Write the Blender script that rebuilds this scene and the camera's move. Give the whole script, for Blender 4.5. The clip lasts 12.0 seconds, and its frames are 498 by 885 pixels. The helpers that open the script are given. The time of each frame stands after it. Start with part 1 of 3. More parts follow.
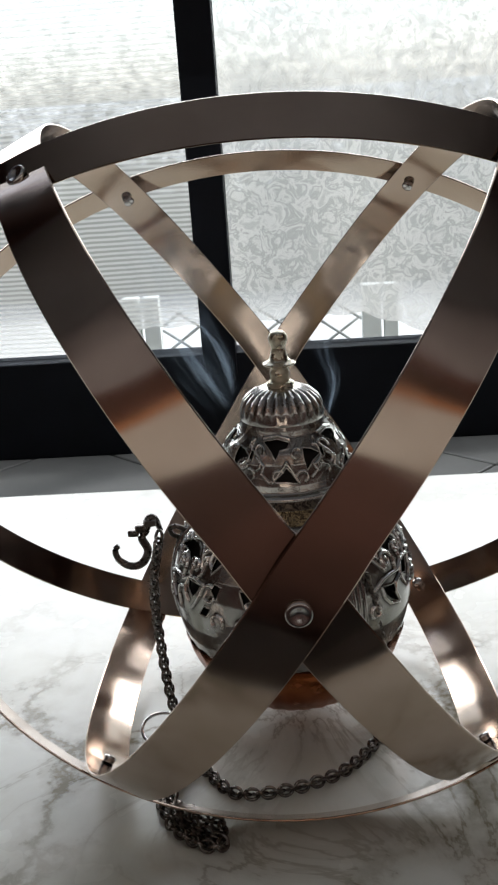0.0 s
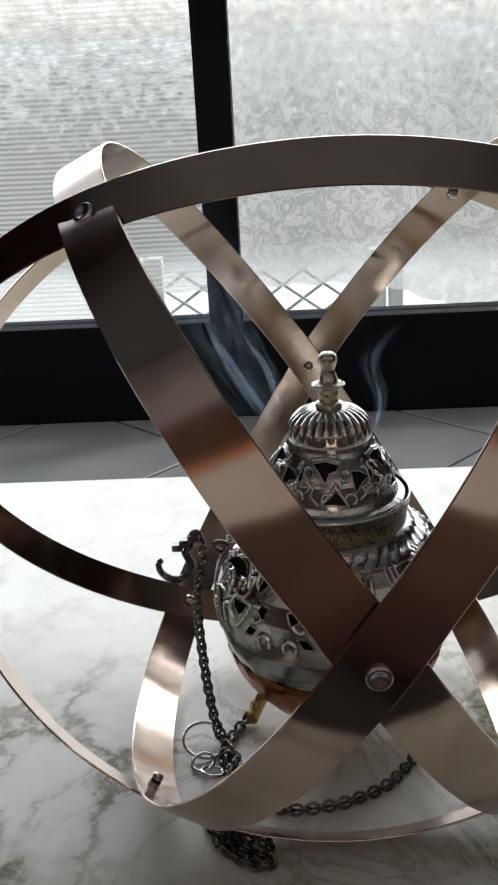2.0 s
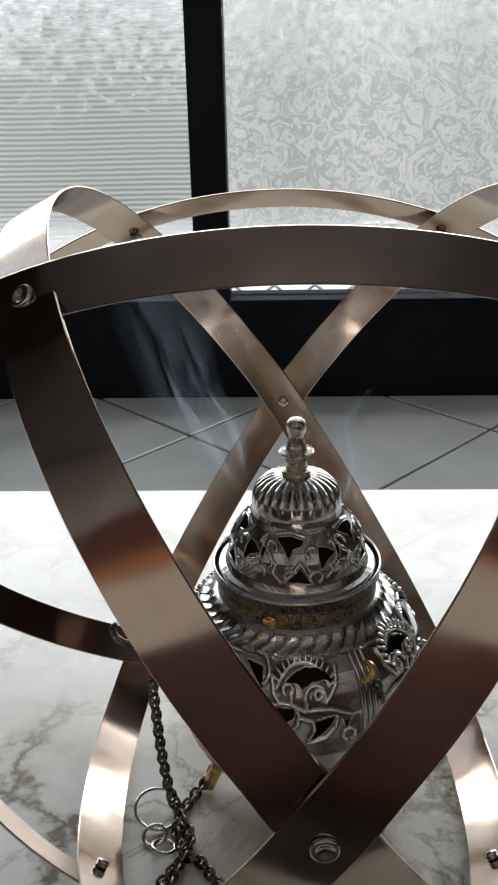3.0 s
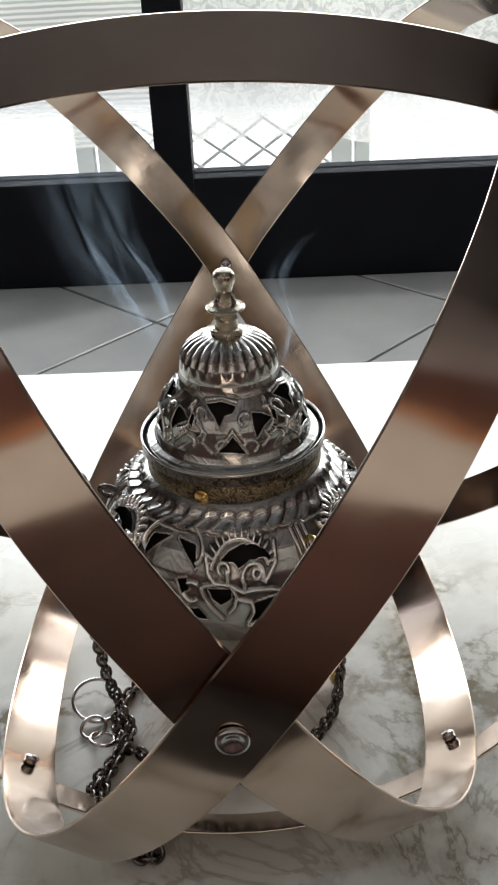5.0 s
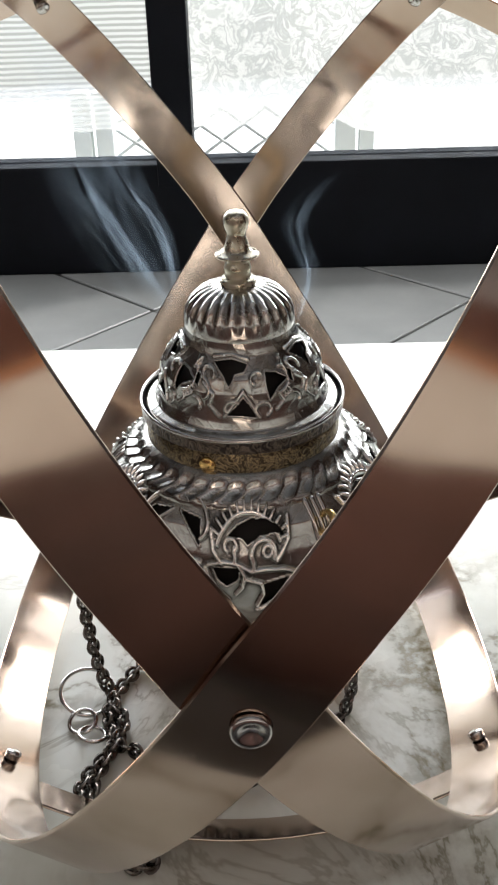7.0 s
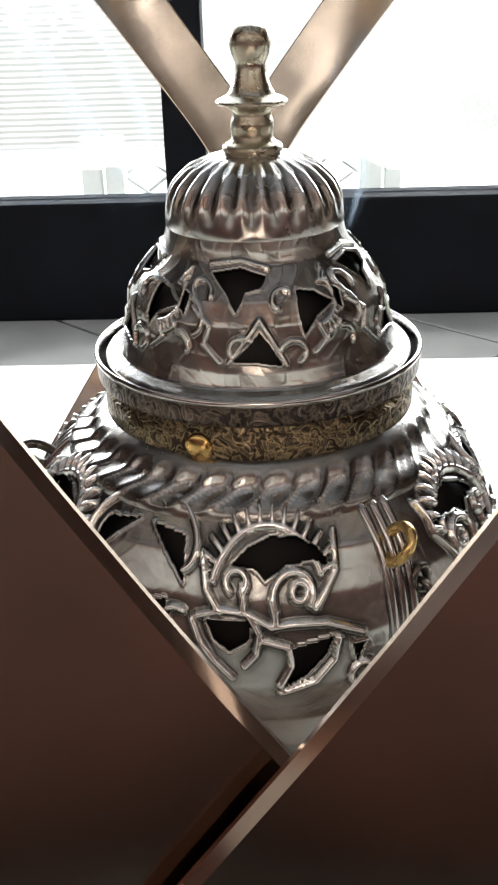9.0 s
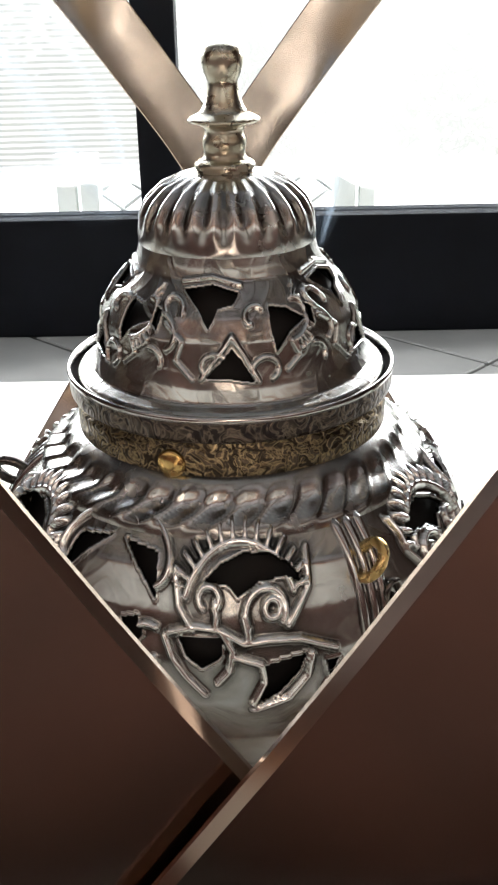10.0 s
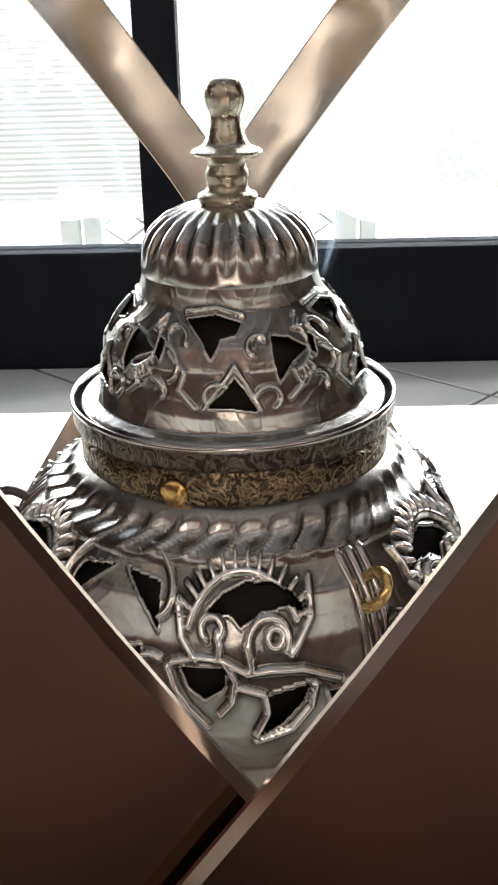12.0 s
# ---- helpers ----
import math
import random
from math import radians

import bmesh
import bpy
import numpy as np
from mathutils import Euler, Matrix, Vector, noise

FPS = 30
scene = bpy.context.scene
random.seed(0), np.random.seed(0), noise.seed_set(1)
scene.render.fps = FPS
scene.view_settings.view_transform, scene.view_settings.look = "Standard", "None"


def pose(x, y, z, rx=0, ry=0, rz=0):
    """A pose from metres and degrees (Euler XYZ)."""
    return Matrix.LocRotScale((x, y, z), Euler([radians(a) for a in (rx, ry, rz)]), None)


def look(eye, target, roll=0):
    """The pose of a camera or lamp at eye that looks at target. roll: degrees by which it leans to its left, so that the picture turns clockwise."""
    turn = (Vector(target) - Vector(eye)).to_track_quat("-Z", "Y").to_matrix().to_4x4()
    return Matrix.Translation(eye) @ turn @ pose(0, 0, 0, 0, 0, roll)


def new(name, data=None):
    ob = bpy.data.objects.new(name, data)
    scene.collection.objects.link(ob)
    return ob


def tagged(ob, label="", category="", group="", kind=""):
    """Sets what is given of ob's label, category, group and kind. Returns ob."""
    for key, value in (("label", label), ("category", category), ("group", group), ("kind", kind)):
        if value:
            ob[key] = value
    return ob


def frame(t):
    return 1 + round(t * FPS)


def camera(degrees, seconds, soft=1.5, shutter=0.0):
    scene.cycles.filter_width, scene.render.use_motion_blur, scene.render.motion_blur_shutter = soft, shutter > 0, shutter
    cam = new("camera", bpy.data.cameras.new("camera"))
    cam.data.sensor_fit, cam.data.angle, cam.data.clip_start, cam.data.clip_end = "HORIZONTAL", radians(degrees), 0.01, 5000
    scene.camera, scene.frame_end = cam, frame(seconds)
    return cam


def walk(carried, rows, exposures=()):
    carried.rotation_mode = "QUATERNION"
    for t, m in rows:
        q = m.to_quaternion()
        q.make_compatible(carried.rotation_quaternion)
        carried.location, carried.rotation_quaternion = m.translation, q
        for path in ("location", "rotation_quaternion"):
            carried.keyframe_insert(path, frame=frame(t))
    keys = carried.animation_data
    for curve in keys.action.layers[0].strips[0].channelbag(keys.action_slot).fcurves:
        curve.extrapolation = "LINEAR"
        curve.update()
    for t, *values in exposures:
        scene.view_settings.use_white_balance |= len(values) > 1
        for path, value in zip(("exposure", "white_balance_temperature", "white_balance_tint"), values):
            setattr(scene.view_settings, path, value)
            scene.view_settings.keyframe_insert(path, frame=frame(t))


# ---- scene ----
cam = camera(27.0, 12.0, soft=2.2)
PATH = [
    (0, (0.0138, -0.3741, 0.2463), (-0.0957, 1.5155, -0.3998), -4.08),
    (0.5, (0.0114, -0.3796, 0.2527), (-0.1038, 1.5099, -0.3929), -4.24),
    (1, (0.0124, -0.3804, 0.2546), (-0.1033, 1.5006, -0.4151), -3.97),
    (1.5, (0.0068, -0.3761, 0.2578), (-0.1106, 1.4951, -0.4386), -4.25),
    (2, (-0.0070, -0.3651, 0.2731), (-0.0991, 1.4893, -0.4703), -3.20),
    (2.5, (0.0025, -0.3540, 0.3008), (-0.0937, 1.4893, -0.4694), -2.99),
    (2.7, (0.0032, -0.3415, 0.3018), (-0.0883, 1.4923, -0.4914), -1.75),
    (4.3, (0.0133, -0.3010, 0.2894), (-0.0478, 1.4446, -0.6849), -1.16),
    (4.5, (0.0188, -0.3006, 0.2844), (-0.0324, 1.4445, -0.6912), -1.79),
    (5, (0.0207, -0.2977, 0.2750), (-0.0382, 1.4256, -0.7384), -3.02),
    (5.5, (0.0181, -0.2854, 0.2598), (-0.0524, 1.4031, -0.8098), -3.51),
    (6, (0.0190, -0.2907, 0.2638), (-0.0667, 1.3873, -0.8211), -3.72),
    (6.5, (0.0170, -0.2965, 0.2661), (-0.0431, 1.3968, -0.7964), -2.44),
    (8.3, (0.0111, -0.1839, 0.1733), (-0.0259, 1.6192, -0.6912), -1.51),
    (8.5, (0.0112, -0.1838, 0.1732), (-0.0267, 1.6212, -0.6873), -1.44),
    (9, (0.0108, -0.1837, 0.1732), (-0.0644, 1.6164, -0.6952), -1.84),
    (9.5, (0.0110, -0.1837, 0.1732), (-0.0416, 1.6220, -0.6852), -1.62),
    (10, (0.0113, -0.1838, 0.1731), (-0.0165, 1.6310, -0.6670), -1.28),
    (10.5, (0.0113, -0.1839, 0.1730), (-0.0179, 1.6378, -0.6521), -1.24),
    (11, (0.0111, -0.1839, 0.1730), (-0.0309, 1.6420, -0.6421), -1.32),
    (11.5, (0.0111, -0.1840, 0.1729), (-0.0277, 1.6443, -0.6369), -1.40),
    (12, (0.0112, -0.1841, 0.1728), (-0.0197, 1.6556, -0.6111), -1.37),
]
EXPOSURES = [(0.0, -0.2, 6300, 10), (1.0, -0.3, 6300, 10), (2.5, -0.3, 6300, 10), (4.5, 0.2, 6450, 10), (6.5, 0.4, 6450, 10), (8.3, 1.1, 6450, 10), (9.0, 1.05, 6450, 10), (12.0, 1.02, 6450, 10)]
walk(cam, [(t, look(eye, target, roll)) for t, eye, target, roll in PATH], EXPOSURES)

# ---- daylight ----
FLOOR, DOOR_Y, EDGE_Y, TOP = -0.19, 0.88, 0.254, 0.003
world = bpy.data.worlds.new("sky")
scene.world = world
world.use_nodes = True
wn = world.node_tree.nodes
sky = wn.new("ShaderNodeTexSky")
sky.sky_type, sky.sun_disc = "NISHITA", False
sky.sun_elevation, sky.sun_rotation = radians(46), radians(60)
pale = wn.new("ShaderNodeHueSaturation")
pale.inputs["Saturation"].default_value = 0.45
world.node_tree.links.new(sky.outputs[0], pale.inputs["Color"])
world.node_tree.links.new(pale.outputs[0], wn["Background"].inputs[0])
wn["Background"].inputs[1].default_value = 0.44
sun = new("sun", bpy.data.lights.new("sun", "SUN"))
sun.data.energy, sun.data.angle, sun.data.color = 5.0, radians(8), (1.0, 0.98, 0.95)
sun.matrix_world = look((3.6, 3.0, 4.2), (0, 0.9, 0))
daylight = new("window_daylight", bpy.data.lights.new("window_daylight", "AREA"))
daylight.data.shape, daylight.data.size, daylight.data.size_y = "RECTANGLE", 1.7, 0.3
daylight.data.energy, daylight.data.color = 11.0, (1.0, 0.99, 0.975)
daylight.matrix_world = look((0.0, 0.84, 0.40), (0.0, -0.3, 0.10))


# ---- materials ----
def material(name, color, rough=0.5, metal=0.0, coat=0.0):
    m = bpy.data.materials.new(name)
    m.use_nodes = True
    b = m.node_tree.nodes["Principled BSDF"]
    b.inputs["Base Color"].default_value = (*color, 1)
    b.inputs["Roughness"].default_value = rough
    b.inputs["Metallic"].default_value = metal
    b.inputs["Coat Weight"].default_value = coat
    return m


def node(m, kind, **values):
    n = m.node_tree.nodes.new(kind)
    for key, value in values.items():
        n.inputs[key.replace("_", " ")].default_value = value
    return n


def link(m, a, b):
    m.node_tree.links.new(a, b)


def bsdf(m):
    return m.node_tree.nodes["Principled BSDF"]


def coords(m, scale=(1, 1, 1), which="Object"):
    tc, mp = node(m, "ShaderNodeTexCoord"), node(m, "ShaderNodeMapping")
    mp.inputs["Scale"].default_value = scale
    link(m, tc.outputs[which], mp.inputs["Vector"])
    return mp.outputs[0]


def ramp(m, fac, stops):
    r = node(m, "ShaderNodeValToRGB")
    e = r.color_ramp.elements
    while len(e) < len(stops):
        e.new(0.5)
    for k, (at, c) in enumerate(stops):
        e[k].position, e[k].color = at, (*c, 1) if len(c) == 3 else c
    link(m, fac, r.inputs[0])
    return r.outputs[0]


def noise_tex(m, vec, scale, detail=4.0, rough=0.55, distortion=0.0):
    n = node(m, "ShaderNodeTexNoise", Scale=scale, Detail=detail, Roughness=rough, Distortion=distortion)
    link(m, vec, n.inputs["Vector"])
    return n.outputs["Fac"]


def bump(m, height, strength, distance):
    b = node(m, "ShaderNodeBump", Strength=strength, Distance=distance)
    link(m, height, b.inputs["Height"])
    link(m, b.outputs[0], bsdf(m).inputs["Normal"])
    return b


def metal_wear(m, dark, light, scale, r0, r1, bump_scale=0.0, strength=0.2, distance=0.0005):
    v = coords(m)
    n = noise_tex(m, v, scale, 5)
    link(m, ramp(m, n, [(0.35, dark), (0.65, light)]), bsdf(m).inputs["Base Color"])
    link(m, ramp(m, noise_tex(m, v, scale * 2.3, 4), [(0.3, (r0,) * 3), (0.7, (r1,) * 3)]), bsdf(m).inputs["Roughness"])
    if bump_scale:
        bump(m, noise_tex(m, v, bump_scale, 3, 0.5, 0.8), strength, distance)
    return m


copper = material("brushed_copper", (0.72, 0.5, 0.4), 0.22, 1.0)
metal_wear(copper, (0.5, 0.385, 0.305), (0.61, 0.485, 0.395), 22, 0.09, 0.17)
uv = node(copper, "ShaderNodeUVMap")
mp = node(copper, "ShaderNodeMapping")
mp.inputs["Scale"].default_value = (6, 900, 1)
link(copper, uv.outputs[0], mp.inputs[0])
fine = bump(copper, noise_tex(copper, mp.outputs[0], 1.0, 3), 0.004, 0.0003)
wavy = node(copper, "ShaderNodeBump", Strength=0.25, Distance=0.004)
link(copper, noise_tex(copper, coords(copper), 28, 1), wavy.inputs["Height"])
link(copper, wavy.outputs[0], fine.inputs["Normal"])

silver = metal_wear(material("tarnished_silver", (0.5, 0.5, 0.48), 0.2, 1.0), (0.36, 0.35, 0.335), (0.6, 0.59, 0.565), 90, 0.17, 0.3, 120, 0.12, 0.0012)
# Worn edges, plus painted glints on them and painted shade in creases.
edge_wear_glint = node(silver, "ShaderNodeNewGeometry")
worn = ramp(silver, edge_wear_glint.outputs["Pointiness"], [(0.45, (0.14, 0.137, 0.13)), (0.5, (0.42, 0.415, 0.4)), (0.545, (0.98, 0.97, 0.95))])
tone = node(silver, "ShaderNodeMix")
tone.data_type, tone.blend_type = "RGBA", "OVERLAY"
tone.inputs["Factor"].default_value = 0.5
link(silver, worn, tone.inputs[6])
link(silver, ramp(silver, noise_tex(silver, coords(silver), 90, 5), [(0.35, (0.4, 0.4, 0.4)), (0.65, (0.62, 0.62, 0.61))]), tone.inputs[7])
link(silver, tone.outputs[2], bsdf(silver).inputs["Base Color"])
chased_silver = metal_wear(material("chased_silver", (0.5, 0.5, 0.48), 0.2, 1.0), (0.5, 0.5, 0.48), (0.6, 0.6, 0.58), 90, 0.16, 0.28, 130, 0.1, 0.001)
# Besides wear, ridge highlights and recess shade are put into the colour.
relief_shade = node(chased_silver, "ShaderNodeAttribute")
relief_shade.attribute_name = "relief_shade"
worn = ramp(chased_silver, relief_shade.outputs["Fac"], [(0.0, (0.1, 0.098, 0.092)), (0.4, (0.4, 0.396, 0.38)), (0.7, (0.78, 0.8, 0.78)), (1.0, (0.99, 0.985, 0.97))])
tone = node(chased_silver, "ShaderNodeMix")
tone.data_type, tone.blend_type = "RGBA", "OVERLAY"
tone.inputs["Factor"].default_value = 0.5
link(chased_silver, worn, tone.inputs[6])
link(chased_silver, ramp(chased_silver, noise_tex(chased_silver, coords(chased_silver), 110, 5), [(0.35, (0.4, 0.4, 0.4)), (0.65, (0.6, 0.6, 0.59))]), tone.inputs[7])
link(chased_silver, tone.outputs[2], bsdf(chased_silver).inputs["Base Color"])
band_metal = material("engraved_brass_band", (0.4, 0.32, 0.2), 0.3, 1.0)
v = coords(band_metal)
n1 = noise_tex(band_metal, v, 330, 2, 0.5, 2.5)
link(band_metal, ramp(band_metal, n1, [(0.42, (0.07, 0.055, 0.04)), (0.52, (0.38, 0.3, 0.17)), (0.58, (0.13, 0.105, 0.075))]), bsdf(band_metal).inputs["Base Color"])
bump(band_metal, n1, 0.8, 0.0008)
lid_band_metal = material("engraved_dark_band", (0.2, 0.17, 0.13), 0.32, 1.0)
v = coords(lid_band_metal)
n1 = noise_tex(lid_band_metal, v, 300, 2, 0.5, 2.2)
link(lid_band_metal, ramp(lid_band_metal, n1, [(0.42, (0.05, 0.042, 0.04)), (0.52, (0.2, 0.165, 0.13)), (0.6, (0.09, 0.075, 0.065))]), bsdf(lid_band_metal).inputs["Base Color"])
bump(lid_band_metal, n1, 0.8, 0.0008)
rim_metal = metal_wear(material("polished_rim", (0.5, 0.5, 0.5), 0.14, 1.0), (0.42, 0.41, 0.4), (0.6, 0.59, 0.58), 60, 0.1, 0.2)
inner_black = material("black_inside", (0.015, 0.013, 0.012), 0.75, 0.2)
bowl_copper = metal_wear(material("reddish_copper_bowl", (0.5, 0.2, 0.1), 0.28, 1.0), (0.24, 0.065, 0.022), (0.46, 0.15, 0.05), 40, 0.14, 0.3, 160, 0.2)
gold = metal_wear(material("gold_brass", (0.8, 0.55, 0.22), 0.25, 1.0), (0.62, 0.4, 0.14), (0.85, 0.62, 0.27), 80, 0.16, 0.32)
finial_metal = metal_wear(material("worn_nickel_brass", (0.55, 0.48, 0.36), 0.22, 1.0), (0.48, 0.43, 0.32), (0.7, 0.66, 0.56), 120, 0.2, 0.36)
chain_metal = metal_wear(material("gunmetal_chain", (0.25, 0.23, 0.22), 0.25, 1.0), (0.1, 0.09, 0.083), (0.24, 0.22, 0.2), 150, 0.18, 0.36)
steel = metal_wear(material("bright_steel", (0.7, 0.7, 0.7), 0.15, 1.0), (0.55, 0.54, 0.53), (0.75, 0.74, 0.72), 200, 0.1, 0.25)

marble = material("white_marble", (0.8, 0.79, 0.76), 0.22)
v = coords(marble)
warp = node(marble, "ShaderNodeTexNoise", Scale=9.0, Detail=8.0, Roughness=0.62)
link(marble, v, warp.inputs["Vector"])
mix = node(marble, "ShaderNodeMix")
mix.data_type = "VECTOR"
mix.inputs["Factor"].default_value = 0.16
link(marble, v, mix.inputs[4])
link(marble, warp.outputs["Color"], mix.inputs[5])
vor = node(marble, "ShaderNodeTexVoronoi", Scale=13.0)
vor.feature = "DISTANCE_TO_EDGE"
link(marble, mix.outputs[1], vor.inputs["Vector"])
vein = ramp(marble, vor.outputs["Distance"], [(0.0, (1, 1, 1)), (0.02, (0.8, 0.8, 0.8)), (0.06, (0.26, 0.26, 0.26)), (0.17, (0, 0, 0))])
patch = ramp(marble, noise_tex(marble, v, 7, 3), [(0.38, (0, 0, 0)), (0.54, (1, 1, 1))])
fac = node(marble, "ShaderNodeMath")
fac.operation = "MULTIPLY"
link(marble, vein, fac.inputs[0])
link(marble, patch, fac.inputs[1])
cm = node(marble, "ShaderNodeMix")
cm.data_type = "RGBA"
branch = ramp(marble, noise_tex(marble, v, 9, 7, 0.6, 0.9), [(0.465, (0, 0, 0)), (0.488, (0.15,) * 3), (0.498, (0.6,) * 3), (0.508, (0.15,) * 3), (0.535, (0, 0, 0))])
where = ramp(marble, noise_tex(marble, coords(marble, (1, 1.3, 1)), 5.5, 2), [(0.34, (0, 0, 0)), (0.48, (1, 1, 1))])
# Veins fade out towards the far edge of the top.
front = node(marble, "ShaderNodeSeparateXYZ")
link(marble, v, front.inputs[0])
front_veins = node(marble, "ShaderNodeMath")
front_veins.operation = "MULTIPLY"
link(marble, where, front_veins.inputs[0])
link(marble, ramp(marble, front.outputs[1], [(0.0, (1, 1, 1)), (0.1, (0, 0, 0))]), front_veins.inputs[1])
tangle = node(marble, "ShaderNodeMath")
tangle.operation = "MULTIPLY_ADD"
link(marble, branch, tangle.inputs[0])
link(marble, front_veins.outputs[0], tangle.inputs[1])
link(marble, fac.outputs[0], tangle.inputs[2])
tangle.use_clamp = True
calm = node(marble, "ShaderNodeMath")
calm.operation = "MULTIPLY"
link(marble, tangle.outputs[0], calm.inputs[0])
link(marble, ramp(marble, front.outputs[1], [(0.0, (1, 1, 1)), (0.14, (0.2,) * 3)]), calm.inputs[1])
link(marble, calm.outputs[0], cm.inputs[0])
link(marble, ramp(marble, noise_tex(marble, v, 16, 6), [(0.3, (0.63, 0.645, 0.57)), (0.6, (0.79, 0.81, 0.76))]), cm.inputs[6])
cm.inputs[7].default_value = (0.16, 0.13, 0.06, 1)
link(marble, cm.outputs[2], bsdf(marble).inputs["Base Color"])
link(marble, ramp(marble, noise_tex(marble, v, 30, 3), [(0.3, (0.2,) * 3), (0.7, (0.3,) * 3)]), bsdf(marble).inputs["Roughness"])


def mottled(name, dark, light, scale, rough, strength=0.1):
    m = material(name, light, rough)
    v = coords(m)
    n = noise_tex(m, v, scale, 6)
    link(m, ramp(m, n, [(0.3, dark), (0.7, light)]), bsdf(m).inputs["Base Color"])
    bump(m, noise_tex(m, v, scale * 8, 4), strength, 0.001)
    return m


tile_mat = mottled("grey_ceramic", (0.145, 0.152, 0.15), (0.215, 0.22, 0.217), 8, 0.35)
grout_mat = mottled("dark_grout", (0.085, 0.087, 0.085), (0.13, 0.13, 0.125), 40, 0.9)
# Unseen wall colours, chosen for the streaks and bands mirrored in the straps.
wall_mat = mottled("painted_wall", (0.024, 0.01, 0.007), (0.14, 0.056, 0.038), 2.6, 0.7)
pale_reflector = mottled("pale_reflector", (0.6, 0.55, 0.5), (0.7, 0.66, 0.6), 3, 0.7)
upper_reflector = mottled("grey_reflector", (0.26, 0.24, 0.25), (0.4, 0.37, 0.38), 2.4, 0.7)
trim_reflector = mottled("orange_reflector", (0.4, 0.14, 0.04), (0.6, 0.24, 0.08), 9, 0.5)
ceiling_mat = mottled("painted_ceiling", (0.36, 0.37, 0.4), (0.42, 0.43, 0.46), 2, 0.8)
frame_mat = mottled("black_aluminium", (0.004, 0.005, 0.008), (0.008, 0.010, 0.016), 12, 0.5, 0.05)
bsdf(frame_mat).inputs["Specular IOR Level"].default_value = 0.2
patio_mat = mottled("pale_concrete", (0.62, 0.62, 0.6), (0.75, 0.75, 0.72), 3, 0.8)
post_mat = mottled("pale_timber_post", (0.66, 0.68, 0.64), (0.8, 0.82, 0.78), 14, 0.7)
wire_mat = mottled("grey_lattice", (0.36, 0.37, 0.36), (0.48, 0.49, 0.47), 30, 0.6)
wood_leg = mottled("dark_table_leg", (0.03, 0.025, 0.02), (0.06, 0.05, 0.04), 20, 0.5)
glass = material("clear_glass", (0.95, 0.97, 0.97), 0.02)
bsdf(glass).inputs["Transmission Weight"].default_value = 1.0
bsdf(glass).inputs["IOR"].default_value = 1.01


def cloth(name, kind):
    """A thin woven cloth: threads let some light straight through, the rest is scattered."""
    m = bpy.data.materials.new(name)
    m.use_nodes = True
    nt = m.node_tree
    nt.nodes.remove(nt.nodes["Principled BSDF"])
    out = nt.nodes["Material Output"]
    tr, tl, df = node(m, "ShaderNodeBsdfTransparent"), node(m, "ShaderNodeBsdfTranslucent"), node(m, "ShaderNodeBsdfDiffuse")
    tl.inputs[0].default_value = (0.7, 0.68, 0.62, 1)
    df.inputs[0].default_value = (0.66, 0.65, 0.61, 1)
    body, whole = node(m, "ShaderNodeMixShader", Fac=0.4), node(m, "ShaderNodeMixShader", Fac=0.5)
    link(m, tl.outputs[0], body.inputs[1])
    link(m, df.outputs[0], body.inputs[2])
    link(m, tr.outputs[0], whole.inputs[1])
    link(m, body.outputs[0], whole.inputs[2])
    link(m, whole.outputs[0], out.inputs[0])
    v = coords(m)
    if kind == "lace":
        n = noise_tex(m, v, 46, 5, 0.62, 0.9)
        a = ramp(m, n, [(0.36, (0.66,) * 3), (0.42, (0.87,) * 3), (0.47, (0.83,) * 3), (0.51, (0.57,) * 3), (0.56, (0.61,) * 3), (0.6, (0.86,) * 3), (0.67, (0.63,) * 3)])
    else:
        w = node(m, "ShaderNodeTexWave", Scale=50.0, Distortion=0.8, Detail=2.0)
        w.bands_direction = "Z"
        link(m, v, w.inputs["Vector"])
        a = ramp(m, w.outputs["Fac"], [(0.2, (0.42,) * 3), (0.8, (0.74,) * 3)])
    link(m, a, whole.inputs[0])
    return m


lace_mat, sheer_mat = cloth("lace", "lace"), cloth("ribbed_sheer", "ribs")


# ---- mesh helpers ----
def mesh_object(name, verts, faces, mat, parent=None, label="", smooth=True, uvs=None):
    me = bpy.data.meshes.new(name)
    me.from_pydata([tuple(p) for p in verts], [], [tuple(f) for f in faces])
    if uvs is not None:
        layer = me.uv_layers.new()
        for loop in me.loops:
            layer.data[loop.index].uv = uvs[loop.vertex_index]
    if smooth:
        me.polygons.foreach_set("use_smooth", [True] * len(me.polygons))
    me.materials.append(mat)
    ob = new(name, me)
    ob.parent = parent
    if label:
        tagged(ob, label)
    return ob


def part(name, bm, mat, parent=None, label="", smooth=False):
    me = bpy.data.meshes.new(name)
    bm.normal_update()
    bm.to_mesh(me)
    bm.free()
    if smooth:
        me.polygons.foreach_set("use_smooth", [True] * len(me.polygons))
    me.materials.append(mat)
    ob = new(name, me)
    ob.parent = parent
    if label:
        tagged(ob, label)
    return ob


def box(lo, hi, bevel=0.0, segments=2):
    bm = bmesh.new()
    bmesh.ops.create_cube(bm, size=1.0)
    for p in bm.verts:
        p.co = Vector([l + (c + 0.5) * (h - l) for l, h, c in zip(lo, hi, p.co)])
    if bevel:
        bmesh.ops.bevel(bm, geom=bm.edges[:], offset=bevel, segments=segments, affect="EDGES", profile=0.7)
    return bm


def empty(name, label, category, at=(0, 0, 0), group=""):
    ob = new(name)
    ob.location = at
    ob.empty_display_size = 0.02
    return tagged(ob, label, category, group)


